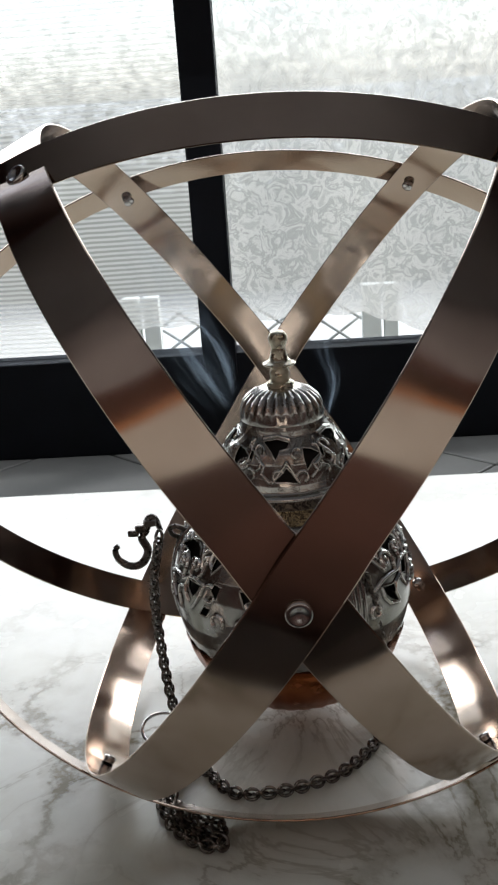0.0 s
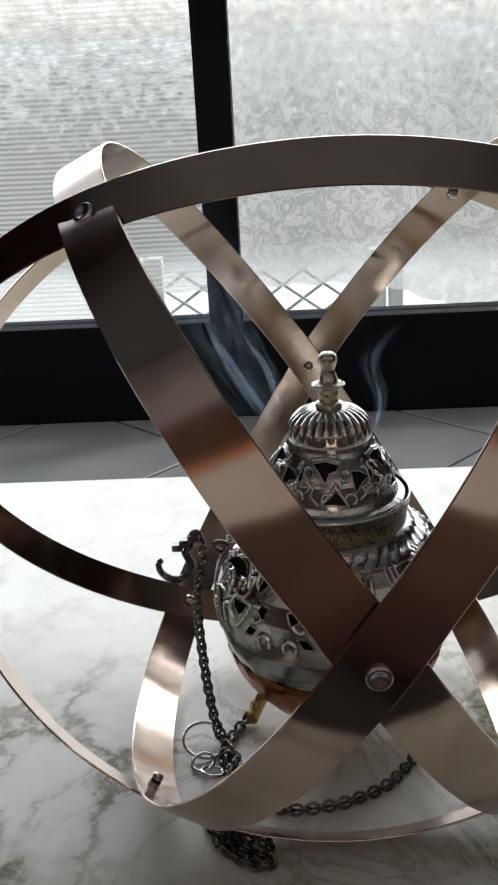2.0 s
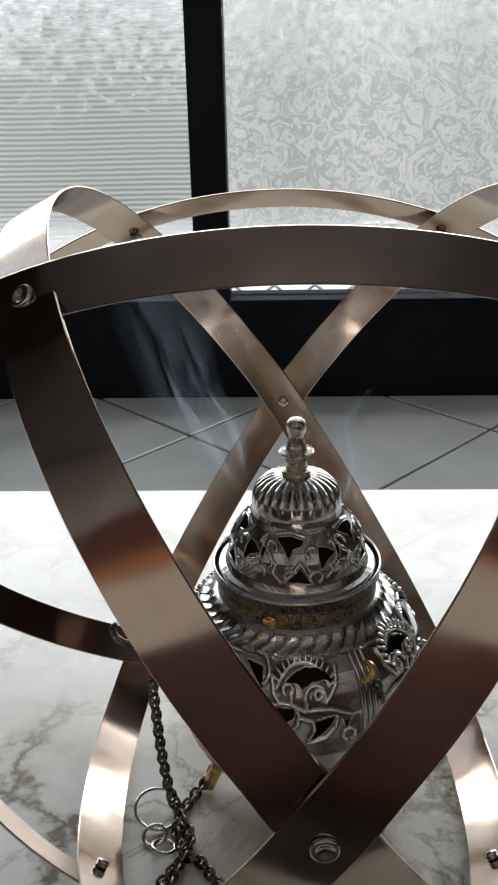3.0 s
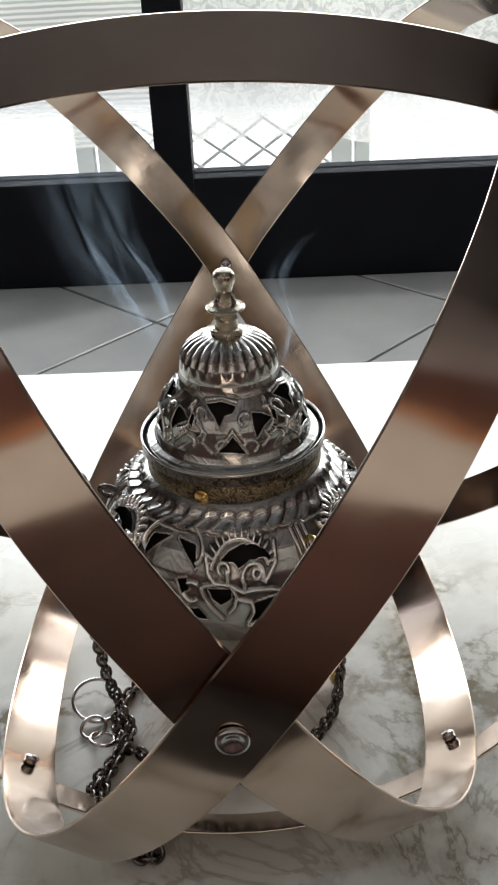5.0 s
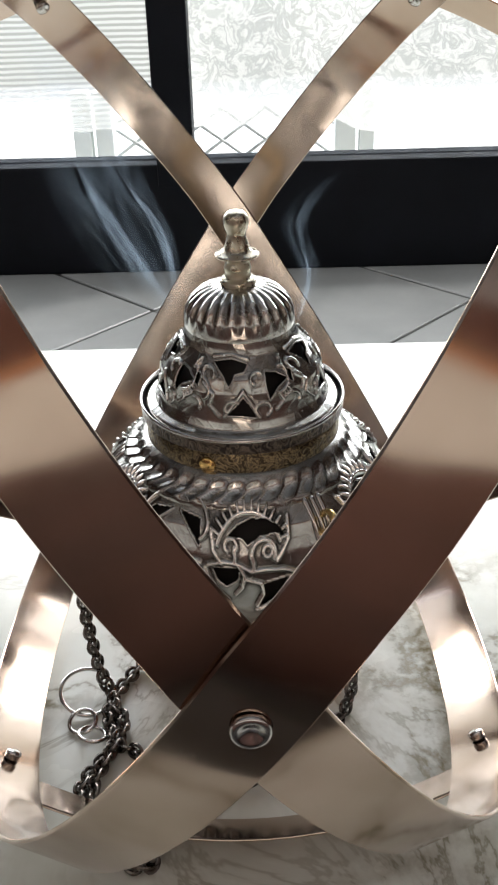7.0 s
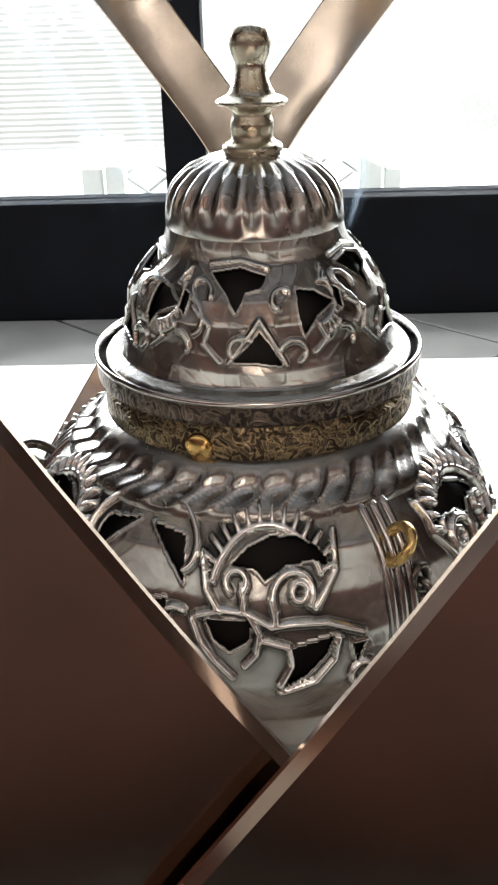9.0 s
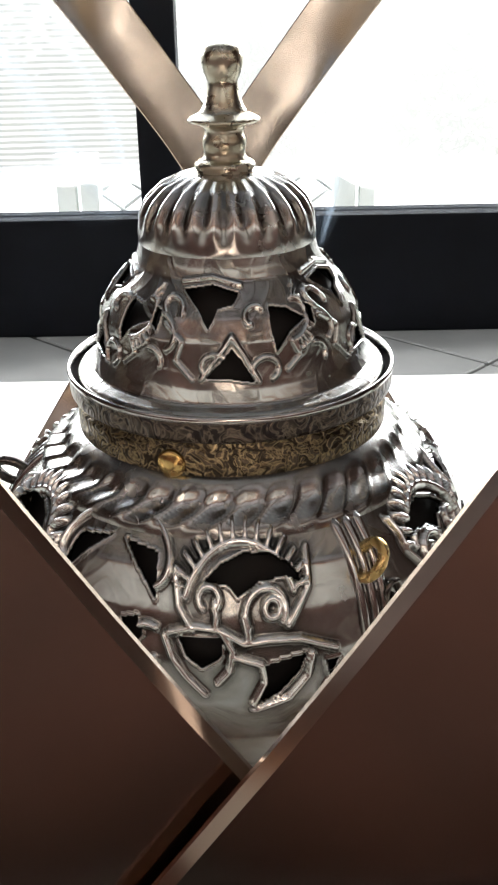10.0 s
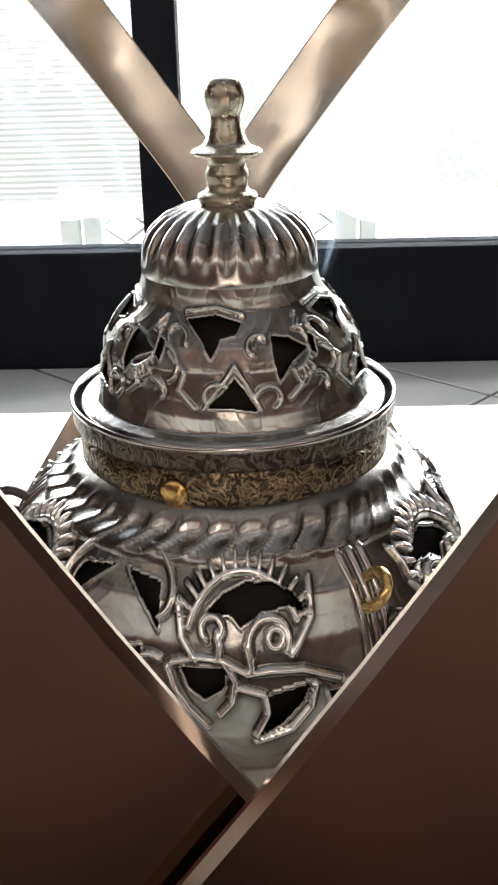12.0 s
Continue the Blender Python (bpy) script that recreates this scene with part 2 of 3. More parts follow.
def slim(r, z):
    """The burner's true girth and height over its drawn profile."""
    k = max(0.0, min(1.0, (z - 0.084) / 0.008))
    return r * (0.96 - 0.045 * k), z - 0.0026 * max(0.0, (z - 0.1405) / 0.0235)


def lathe(name, profile, mat, parent, label="", steps=96, wave=None):
    """A body of revolution; wave(angle, z, r) gives the radius's change."""
    verts, faces = [], []
    for r, z in (slim(*p) for p in profile):
        for k in range(steps):
            a = 2 * math.pi * k / steps
            rr = r + (wave(a, z, r) if wave else 0.0)
            verts.append((rr * math.cos(a), rr * math.sin(a), z))
    for i in range(len(profile) - 1):
        for k in range(steps):
            j = (k + 1) % steps
            faces.append((i * steps + k, i * steps + j, (i + 1) * steps + j, (i + 1) * steps + k))
    return mesh_object(name, verts, faces, mat, parent, label)


def tube(name, points, radius, mat, parent=None, label="", closed=False, sides=10, radii=None):
    """A round bar along points."""
    pts = [Vector(p) for p in points]
    count, verts, faces = len(pts), [], []
    up = Vector((0.3, 0.2, 0.93))
    for i, p in enumerate(pts):
        a, b = pts[i - 1 if i or closed else 0], pts[(i + 1) % count if closed or i + 1 < count else i]
        d = (b - a).normalized()
        x = d.cross(up).normalized()
        y = x.cross(d)
        r = radii[i] if radii else radius
        for k in range(sides):
            t = 2 * math.pi * k / sides
            verts.append(p + r * (math.cos(t) * x + math.sin(t) * y))
    for i in range(count if closed else count - 1):
        for k in range(sides):
            j, i2 = (k + 1) % sides, (i + 1) % count
            faces.append((i * sides + k, i * sides + j, i2 * sides + j, i2 * sides + k))
    if not closed:
        faces += [tuple(range(sides - 1, -1, -1)), tuple(range((count - 1) * sides, count * sides))]
    return mesh_object(name, verts, faces, mat, parent, label)


def smooth_line(points, step):
    """Points at even steps along a smooth line through the given ones."""
    p = [Vector(q) for q in points]
    p = [2 * p[0] - p[1]] + p + [2 * p[-1] - p[-2]]
    dense = []
    for i in range(1, len(p) - 2):
        for k in range(24):
            t = k / 24
            a, b, c, d = p[i - 1 : i + 3]
            dense.append(0.5 * (2 * b + (c - a) * t + (2 * a - 5 * b + 4 * c - d) * t * t + (3 * b - a - 3 * c + d) * t ** 3))
    dense.append(p[-2])
    out, left = [dense[0]], step
    for a, b in zip(dense, dense[1:]):
        gap = (b - a).length
        while gap >= left:
            a = a + (b - a) * (left / gap)
            out.append(a)
            gap -= left
            left = step
        left -= gap
    return out


def structure(ob, label, category=""):
    return tagged(ob, label, category, kind="structure")


# ---- the room ----
structure(part("floor", box((-2.2, -0.62, FLOOR - 0.12), (2.2, DOOR_Y + 0.06, FLOOR - 0.004)), grout_mat), "grey floor bed with dark grout", "floor")
structure(part("ceiling", box((-2.3, -0.72, 2.05), (2.3, DOOR_Y + 0.14, 2.15)), ceiling_mat), "plain grey painted ceiling", "ceiling")
for name, lo, hi in (
    ("wall_west", (-2.3, -0.62, FLOOR - 0.1), (-2.2, DOOR_Y + 0.14, 2.05)),
    ("wall_east", (2.2, -0.62, FLOOR - 0.1), (2.3, DOOR_Y + 0.14, 2.05)),
    # Unseen; set close behind the camera to darken the straps' reflections.
    ("dark_reflector_south", (-2.3, -0.72, FLOOR - 0.1), (2.3, -0.62, 2.05)),
    ("wall_north_west", (-2.2, DOOR_Y + 0.02, FLOOR - 0.1), (-0.95, DOOR_Y + 0.14, 2.05)),
    ("wall_north_east", (0.95, DOOR_Y + 0.02, FLOOR - 0.1), (2.2, DOOR_Y + 0.14, 2.05)),
    ("wall_north_lintel", (-0.95, DOOR_Y + 0.02, 1.75), (0.95, DOOR_Y + 0.14, 2.05)),
):
    structure(part(name, box(lo, hi), wall_mat), "plain very dark brown wall added out of view", "wall")
# Unseen pale strip, added as a bright band for the copper to mirror.
structure(part("reflector_band", box((-2.2, -0.62, 0.30), (2.2, -0.612, 0.52)), pale_reflector), "added pale band, unseen, for the straps to mirror", "wall")

# Grey panel and orange strip, likewise added only as reflectors.
structure(part("reflector_upper", box((-2.2, -0.62, 0.78), (2.2, -0.612, 2.05)), upper_reflector), "added grey upper panel, unseen, for the straps to mirror", "wall")
structure(part("trim", box((-2.2, -0.62, 0.523), (2.2, -0.606, 0.56), 0.004), trim_reflector), "added orange-brown strip, unseen, for the straps to mirror", "trim")

# sliding glass door
door = structure(empty("door_1", "black aluminium sliding door with clear glass", "door", (0, DOOR_Y, FLOOR)), "black aluminium sliding door with clear glass panes")
for name, lo, hi in (
    ("bottom_rail", (-0.95, 0.0, 0.0), (0.95, 0.045, 0.126)),
    ("top_rail", (-0.95, 0.0, 1.87), (0.95, 0.045, 1.95)),
    ("stile", (-0.109, -0.004, 0.1), (-0.067, 0.03, 1.87)),
    ("stile", (-0.95, 0.0, 0.126), (-0.89, 0.045, 1.87)),
    ("stile", (0.89, 0.0, 0.126), (0.95, 0.045, 1.87)),
):
    part(name, box(lo, hi, 0.003), frame_mat, door)
for lo, hi in (((-0.89, 0.02, 0.126), (-0.109, 0.026, 1.87)), ((-0.067, 0.02, 0.126), (0.89, 0.026, 1.87))):
    pane = part("pane", box(lo, hi), glass, door, "clear glass pane")
    pane.visible_shadow = False

# ---- outside ----
structure(part("ground", box((-60, DOOR_Y + 0.15, -0.42), (60, 120, -0.24)), patio_mat), "pale sunlit concrete ground outside the door", "ground")


def curtain(name, x0, x1, y, hem, mat, label, folds):
    cols, rows_ = 120, 40
    verts, faces = [], []
    for i in range(cols + 1):
        x = x0 + (x1 - x0) * i / cols
        bottom = hem(x)
        for k in range(rows_ + 1):
            z = bottom + (1.7 - bottom) * (k / rows_) ** 1.6
            verts.append((x, y + folds * math.sin(x * 26 + 0.6 * math.sin(x * 9)) * (0.5 + 0.5 * k / rows_), z))
    for i in range(cols):
        for k in range(rows_):
            a = i * (rows_ + 1) + k
            faces.append((a, a + rows_ + 1, a + rows_ + 2, a + 1))
    return tagged(mesh_object(name, verts, faces, mat), label, "curtain")


curtain("lace_curtain", -0.089, 0.85, 0.985, lambda x: -0.043 - 0.059 * max(0.0, min(1.0, (x - 0.101) / 0.169)) - 0.005 * abs(math.sin(x * 65)), lace_mat, "white lace curtain with scrolled flowers and scalloped hem", 0.006)
curtain("sheer_curtain", -0.85, -0.092, 0.98, lambda x: -0.046 - 0.055 * max(0.0, min(1.0, (-x - 0.216) / 0.085)) - 0.004 * abs(math.sin(x * 70)), sheer_mat, "white ribbed sheer curtain hanging behind the glass", 0.004)

# Added backdrop dims the lower curtains; its upward thinning imitates glare.
backdrop_mat = mottled("dim_backdrop", (0.05, 0.058, 0.045), (0.16, 0.17, 0.13), 9, 0.9, 0.6)
hb, ho = bsdf(backdrop_mat), backdrop_mat.node_tree.nodes["Material Output"]
hv_ = coords(backdrop_mat)
sep = node(backdrop_mat, "ShaderNodeSeparateXYZ")
link(backdrop_mat, hv_, sep.inputs[0])
cover = node(backdrop_mat, "ShaderNodeMath")
cover.operation = "MULTIPLY_ADD"
cover.inputs[1].default_value, cover.inputs[2].default_value = -1.25, 0.34
link(backdrop_mat, sep.outputs[2], cover.inputs[0])
thin = node(backdrop_mat, "ShaderNodeMath")
link(backdrop_mat, cover.outputs[0], thin.inputs[0])
link(backdrop_mat, noise_tex(backdrop_mat, hv_, 45, 5), thin.inputs[1])
upward_fade = node(backdrop_mat, "ShaderNodeMixShader")
link(backdrop_mat, ramp(backdrop_mat, thin.outputs[0], [(0.28, (0, 0, 0)), (0.8, (1, 1, 1))]), upward_fade.inputs[0])
link(backdrop_mat, node(backdrop_mat, "ShaderNodeBsdfTransparent").outputs[0], upward_fade.inputs[1])
link(backdrop_mat, hb.outputs[0], upward_fade.inputs[2])
link(backdrop_mat, upward_fade.outputs[0], ho.inputs[0])
hv, hf = [], []
for i in range(121):
    x = -6 + i * 0.1
    for k in range(9):
        hv.append((x, 2.25 + 0.05 * noise.noise((x * 4, k * 0.6, 0)), -0.24 + 1.5 * k / 8))
for i in range(120):
    for k in range(8):
        hf.append((i * 9 + k, i * 9 + 9 + k, i * 9 + 10 + k, i * 9 + k + 1))
structure(mesh_object("backdrop", hv, hf, backdrop_mat), "added dim backdrop far behind the curtains", "backdrop")

fence = empty("lattice_fence", "grey diagonal lattice fence with pale posts outside", "fence", (-0.022, 1.27, -0.24))
for x0, x1 in ((0.136, 0.166), (0.171, 0.193), (-0.247, -0.220), (-0.214, -0.188)):
    part("post", box((x0, -0.012, 0.0), (x1, 0.012, 0.18), 0.003), post_mat, fence)
for k in range(-6, 6):
    for s in (1, -1):
        # each bar runs between the inner posts only
        foot_x, slope = k * 0.065 - 0.029 - s * 0.138, s * 1.39
        zs = sorted(((-0.188 - foot_x) / slope, (0.136 - foot_x) / slope))
        z0, z1 = max(0.0, zs[0]), min(0.15, zs[1])
        if z1 - z0 > 0.01:
            bar = [(foot_x + slope * z, 0.02 + 0.004 * s, z) for z in (z0, z1)]
            tube("lattice_bar", bar, 0.0026, wire_mat, fence, sides=6)

# ---- table ----
table = empty("table", "low table with a polished white marble top", "table", (0, 0, FLOOR))
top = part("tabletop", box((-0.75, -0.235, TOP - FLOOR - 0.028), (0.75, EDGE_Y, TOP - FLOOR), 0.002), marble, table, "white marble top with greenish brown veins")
for x in (-0.68, 0.68):
    for y in (-0.16, EDGE_Y - 0.08):
        part("leg", box((x - 0.025, y - 0.025, 0.0), (x + 0.025, y + 0.025, TOP - FLOOR - 0.028), 0.004), wood_leg, table)

# ---- copper strap globe ----
WIDTH, THICK = 0.0164, 0.0008
globe = empty("strap_globe", "open globe of four riveted brushed copper straps", "lantern", (0.0038, 0.0031, 0.1338))
globe.rotation_euler = (radians(-3.96), radians(0.84), radians(1.9))


def lean(deg, sx, sy):
    return (sx * math.sin(radians(deg)), sy * math.sin(radians(deg)), math.cos(radians(deg)))


# the plane of each strap, its radius, how far it lies off the centre, and how far its face tips forward
HOOPS = ((lean(58.6, 1, 0), 0.1362, -0.0048, 0), (lean(58.6, -1, 0), 0.1375, -0.0062, 0), (lean(56.65, 0, 1), 0.1364, -0.0070, 48), (lean(54.5, 0, -1), 0.1406, -0.0199, 0))


def bent(p):
    """The globe is hand-bent: narrower and flatter at the back, drawn out at the front."""
    y = p.y * 1.052 - 0.0188 * (p.y / 0.139) ** 2
    rise = 0.878 * (1 - 0.27 * y) if p.z > 0 else 1.006 * (1 - 0.448 * y)
    return Vector((p.x * 1.072 * (1 - 0.413 * y), y, p.z * rise))


def hoop(normal, radius, off, tip):
    n = Vector(normal)
    u = n.orthogonal().normalized()
    w = n.cross(u)
    steps, verts, faces, uvs = 200, [], [], []
    half, c = WIDTH / 2, 0.0003
    ring = [(-half + c, 0), (half - c, 0), (half, c), (half, THICK - c), (half - c, THICK), (-half + c, THICK), (-half, THICK - c), (-half, c)]
    for k in range(steps):
        a = 2 * math.pi * k / steps
        d = math.cos(a) * u + math.sin(a) * w
        turn_ = radians(tip) * max(0.0, -d.y)
        cos_t, sin_t = math.cos(turn_), math.sin(turn_)
        for across, out in ring:
            p = d * radius + n * off + across * (cos_t * n + sin_t * d) + (out - THICK / 2) * (cos_t * d - sin_t * n)
            verts.append(bent(p))
            uvs.append((a / 6.2832, across / 0.2))
    m = len(ring)
    for k in range(steps):
        k2 = (k + 1) % steps
        for i in range(m):
            j = (i + 1) % m
            faces.append((k * m + i, k2 * m + i, k2 * m + j, k * m + j))
    ob = mesh_object("strap", verts, faces, copper, globe, "", True, uvs)
    ob.data.set_sharp_from_angle(angle=radians(38))
    return ob


for n, r, off, tip in HOOPS:
    hoop(n, r, off, tip)


def rivet_mesh(name, mat, profile, steps=20):
    bm = bmesh.new()
    rings = [[bm.verts.new((r * math.cos(2 * math.pi * k / steps), r * math.sin(2 * math.pi * k / steps), z)) for k in range(steps)] for r, z in profile]
    for a, b in zip(rings, rings[1:]):
        for k in range(steps):
            bm.faces.new((a[k], a[(k + 1) % steps], b[(k + 1) % steps], b[k]))
    bm.faces.new(rings[-1])
    me = bpy.data.meshes.new(name)
    bm.to_mesh(me)
    bm.free()
    me.polygons.foreach_set("use_smooth", [True] * len(me.polygons))
    me.materials.append(mat)
    return me


cap = rivet_mesh("rivet", steel, [(0.0034, 0.0), (0.0034, 0.0004), (0.0032, 0.0009), (0.0027, 0.0011), (0.0020, 0.0009), (0.0013, 0.0004), (0.0006, 0.0002), (0.0001, 0.00015)])
stud = rivet_mesh("stud", steel, [(0.0021, 0.0), (0.0021, 0.0010), (0.0023, 0.0013), (0.0022, 0.0020), (0.0011, 0.0024)])
for i in range(4):
    for j in range(i + 1, 4):
        ni, nj = Vector(HOOPS[i][0]), Vector(HOOPS[j][0])
        d, dot = ni.cross(nj).normalized(), ni.dot(nj)
        oi, oj = HOOPS[i][2], HOOPS[j][2]
        foot = ((oi - dot * oj) * ni + (oj - dot * oi) * nj) / (1 - dot * dot)
        for s in (1, -1):
            low = Vector((0, 0, -0.0025)) if i == 0 and j == 1 and (s * d).y < 0 else Vector((0, 0, 0))
            d2 = (foot + s * d * 0.137 + low).normalized()
            q = (bent(d2 * 0.14) - bent(d2 * 0.13)).to_track_quat("Z", "X").to_matrix().to_4x4()
            reach = (foot + s * d * math.sqrt(1 - (foot.length / 0.137) ** 2) * 0.137 + low).length / 0.137
            outer, inner = reach * (max(HOOPS[i][1], HOOPS[j][1]) + 0.0006), reach * (min(HOOPS[i][1], HOOPS[j][1]) - 0.0006)
            for name, me, m in (("rivet", cap, Matrix.Translation(bent(d2 * outer)) @ q), ("stud", stud, Matrix.Translation(bent(d2 * inner)) @ q @ pose(0, 0, 0, 180, 0, 0))):
                o = new(name, me)
                o.parent = globe
                o.matrix_basis = m

# ---- incense burner ----
AX = (0.0054, 0.0)
burner = empty("incense_burner", "pierced silver incense burner with a domed lid, on small brass feet", "incense burner", (AX[0], AX[1], 0))


def seg_gap(x, z, ax_, az, bx, bz):
    t = np.clip(((x - ax_) * (bx - ax_) + (z - az) * (bz - az)) / ((bx - ax_) ** 2 + (bz - az) ** 2), 0, 1)
    return np.hypot(x - ax_ - t * (bx - ax_), z - az - t * (bz - az))


def poly_in(x, z, pts):
    inside = np.zeros(x.shape, bool)
    for (x1, z1), (x2, z2) in zip(pts, pts[1:] + pts[:1]):
        cross = ((z1 > z) != (z2 > z)) & (x < (x2 - x1) * (z - z1) / (z2 - z1 + 1e-12) + x1)
        inside ^= cross
    return inside


def ridge(gap, width, height):
    return height * np.clip(1 - (gap / width) ** 2, 0, 1) ** 0.8


def strokes(x, z, lines, place):
    """Distance to the nearest of some drawn lines, given on the design's own grid."""
    gap = np.full(x.shape, 1.0)
    for line in lines:
        pts = [place(*p) for p in line]
        for (a, b), (c, d) in zip(pts, pts[1:]):
            gap = np.minimum(gap, seg_gap(x, z, a, b, c, d))
    return gap


def loop(cx, cy, r, a0, a1, grow=0.0, steps=14):
    """A curl on the design grid: an arc whose radius may grow."""
    out = []
    for k in range(steps + 1):
        a = radians(a0 + (a1 - a0) * k / steps)
        rr = r + grow * k / steps
        out.append((cx + rr * math.cos(a), cy - rr * math.sin(a)))
    return out


def body_grid(a, b):
    return (a - 478) / 15515, 0.084 - (b - 548) / 14790


def body_pattern(x, z):
    """Relief (metres) and holes of one motif of the bowl: a crested crescent over curls and leaves."""
    u, v_ = body_grid(492, 640)
    rad, ang = np.hypot(x - u, z - v_), np.arctan2(z - v_, x - u)
    teeth = np.clip(np.cos(ang * 34) * 1.6, 0, 1)
    fan = (rad > 0.0093) & (rad < 0.0125) & (ang > 0.25) & (ang < 2.75)
    h = np.where(fan, 0.0016 * teeth * np.sin((rad - 0.0093) / 0.0032 * np.pi) ** 0.5, 0.0)
    fine = [
        loop(492, 640, 142, 18, 165), [(660, 520), (664, 590), (612, 668)], [(332, 560), (338, 622), (372, 672)],
        loop(414, 604, 26, -60, 230), [(428, 612), (432, 645), (426, 672)], loop(572, 628, 20, -40, 300), loop(560, 636, 44, -30, 215, 14),
        [(500, 640), (512, 690), (500, 706)], [(310, 682), (378, 665), (440, 672), (470, 722), (462, 770), (430, 806)],
        [(440, 672), (500, 706), (560, 700), (642, 706), (738, 742)], [(470, 735), (542, 757), (552, 802), (520, 862)],
        [(672, 745), (662, 800), (612, 855), (520, 882)], [(300, 690), (318, 742), (352, 790), (398, 838)],
        loop(250, 430, 46, -20, 250, 10), loop(255, 530, 62, -70, 60), loop(215, 330, 36, 20, 320),
        [(660, 420), (590, 405), (520, 400)], loop(250, 720, 52, 60, 300, -16),
        loop(180, 860, 40, -40, 220), loop(740, 860, 34, -60, 240),
    ]
    h = np.maximum(np.maximum(h, 0.7 * ground_work(x, z) * (np.abs(x) > 0.0125)), ridge(strokes(x, z, fine, body_grid), 0.00068, 0.0011))
    hole = np.zeros(x.shape, bool)
    for pts in (
        [(398, 570), (440, 535), (500, 516), (570, 520), (622, 542), (654, 580), (600, 566), (540, 572), (486, 604), (458, 574)],
        [(552, 762), (662, 742), (642, 792), (590, 842), (528, 872), (556, 815)],
        [(330, 692), (448, 690), (444, 738), (392, 772), (352, 742)],
        [(300, 410), (402, 394), (372, 452), (344, 474)],
        [(186, 508), (284, 522), (276, 618), (232, 560)],
        [(176, 668), (226, 655), (240, 700), (196, 740)],
        [(228, 800), (286, 796), (330, 856), (262, 850)],
        [(708, 770), (752, 776), (724, 826)],
    ):
        hole |= poly_in(x, z, [body_grid(*p) for p in pts])
    return h, hole


def ground_work(x, z):
    """Low scrolls chased into the ground between the motifs."""
    w_ = np.sin(x * 1100 + 2.0 * np.sin(z * 700)) + np.sin(z * 950 + 2.2 * np.sin(x * 620))
    return 0.00004 * np.clip(1 - np.abs(w_) / 0.8, 0, 1)


def lid_grid(a, b):
    return (a - 465) / 17760, 0.1156 - (b - 540) / 19920


def lid_pattern(x, z):
    """Relief and holes of one motif of the lid."""
    u, v_ = lid_grid(650, 470)
    rad, ang = np.hypot(x - u, z - v_), np.arctan2(z - v_, x - u)
    teeth = np.clip(np.cos(ang * 30), 0, 1)
    h = np.where((rad > 0.0032) & (rad < 0.0055) & (ang > -1.3) & (ang < 1.5), 0.0008 * teeth, 0.0)
    fine = [
        loop(300, 425, 30, -30, 210), loop(535, 450, 34, 40, 250, -12), loop(650, 470, 62, -75, 85), loop(650, 470, 98, -75, 85), loop(415, 600, 48, 20, 210, -14),
        loop(570, 610, 40, -60, 200), [(470, 500), (505, 560), (548, 648)], [(470, 500), (430, 560), (376, 640)], [(270, 470), (320, 520), (300, 580), (350, 640)],
        loop(240, 500, 60, -60, 110), loop(215, 380, 34, 0, 320), [(330, 350), (420, 335), (500, 360)], [(720, 380), (760, 450), (740, 560)], loop(210, 590, 40, -30, 200),
        [(640, 620), (680, 580), (655, 530)],
    ]
    h = np.maximum(np.maximum(h, ground_work(x, z)), ridge(strokes(x, z, fine, lid_grid), 0.00048, 0.0006))
    hole = np.zeros(x.shape, bool)
    for pts in (
        [(330, 372), (420, 356), (496, 380), (478, 412), (432, 424), (402, 482), (372, 425)],
        [(580, 420), (640, 432), (706, 470), (650, 502), (606, 562), (590, 500)],
        [(470, 535), (500, 580), (538, 652), (470, 638), (384, 636), (430, 590)],
        [(218, 420), (262, 436), (236, 500), (210, 470)],
    ):
        hole |= poly_in(x, z, [lid_grid(*p) for p in pts])
    return h, hole


def resample(profile, rows_):
    p = np.array(profile, float)
    s = np.r_[0, np.cumsum(np.hypot(*np.diff(p, axis=0).T))]
    t = np.linspace(0, s[-1], rows_)
    return np.stack([np.interp(t, s, p[:, 0]), np.interp(t, s, p[:, 1])], 1)


def rounded(profile, rows_):
    """The profile with its corners softened."""
    p = resample(profile, rows_)
    for _ in range(3):
        p[1:-1] = (p[:-2] + 2 * p[1:-1] + p[2:]) / 4
    return p


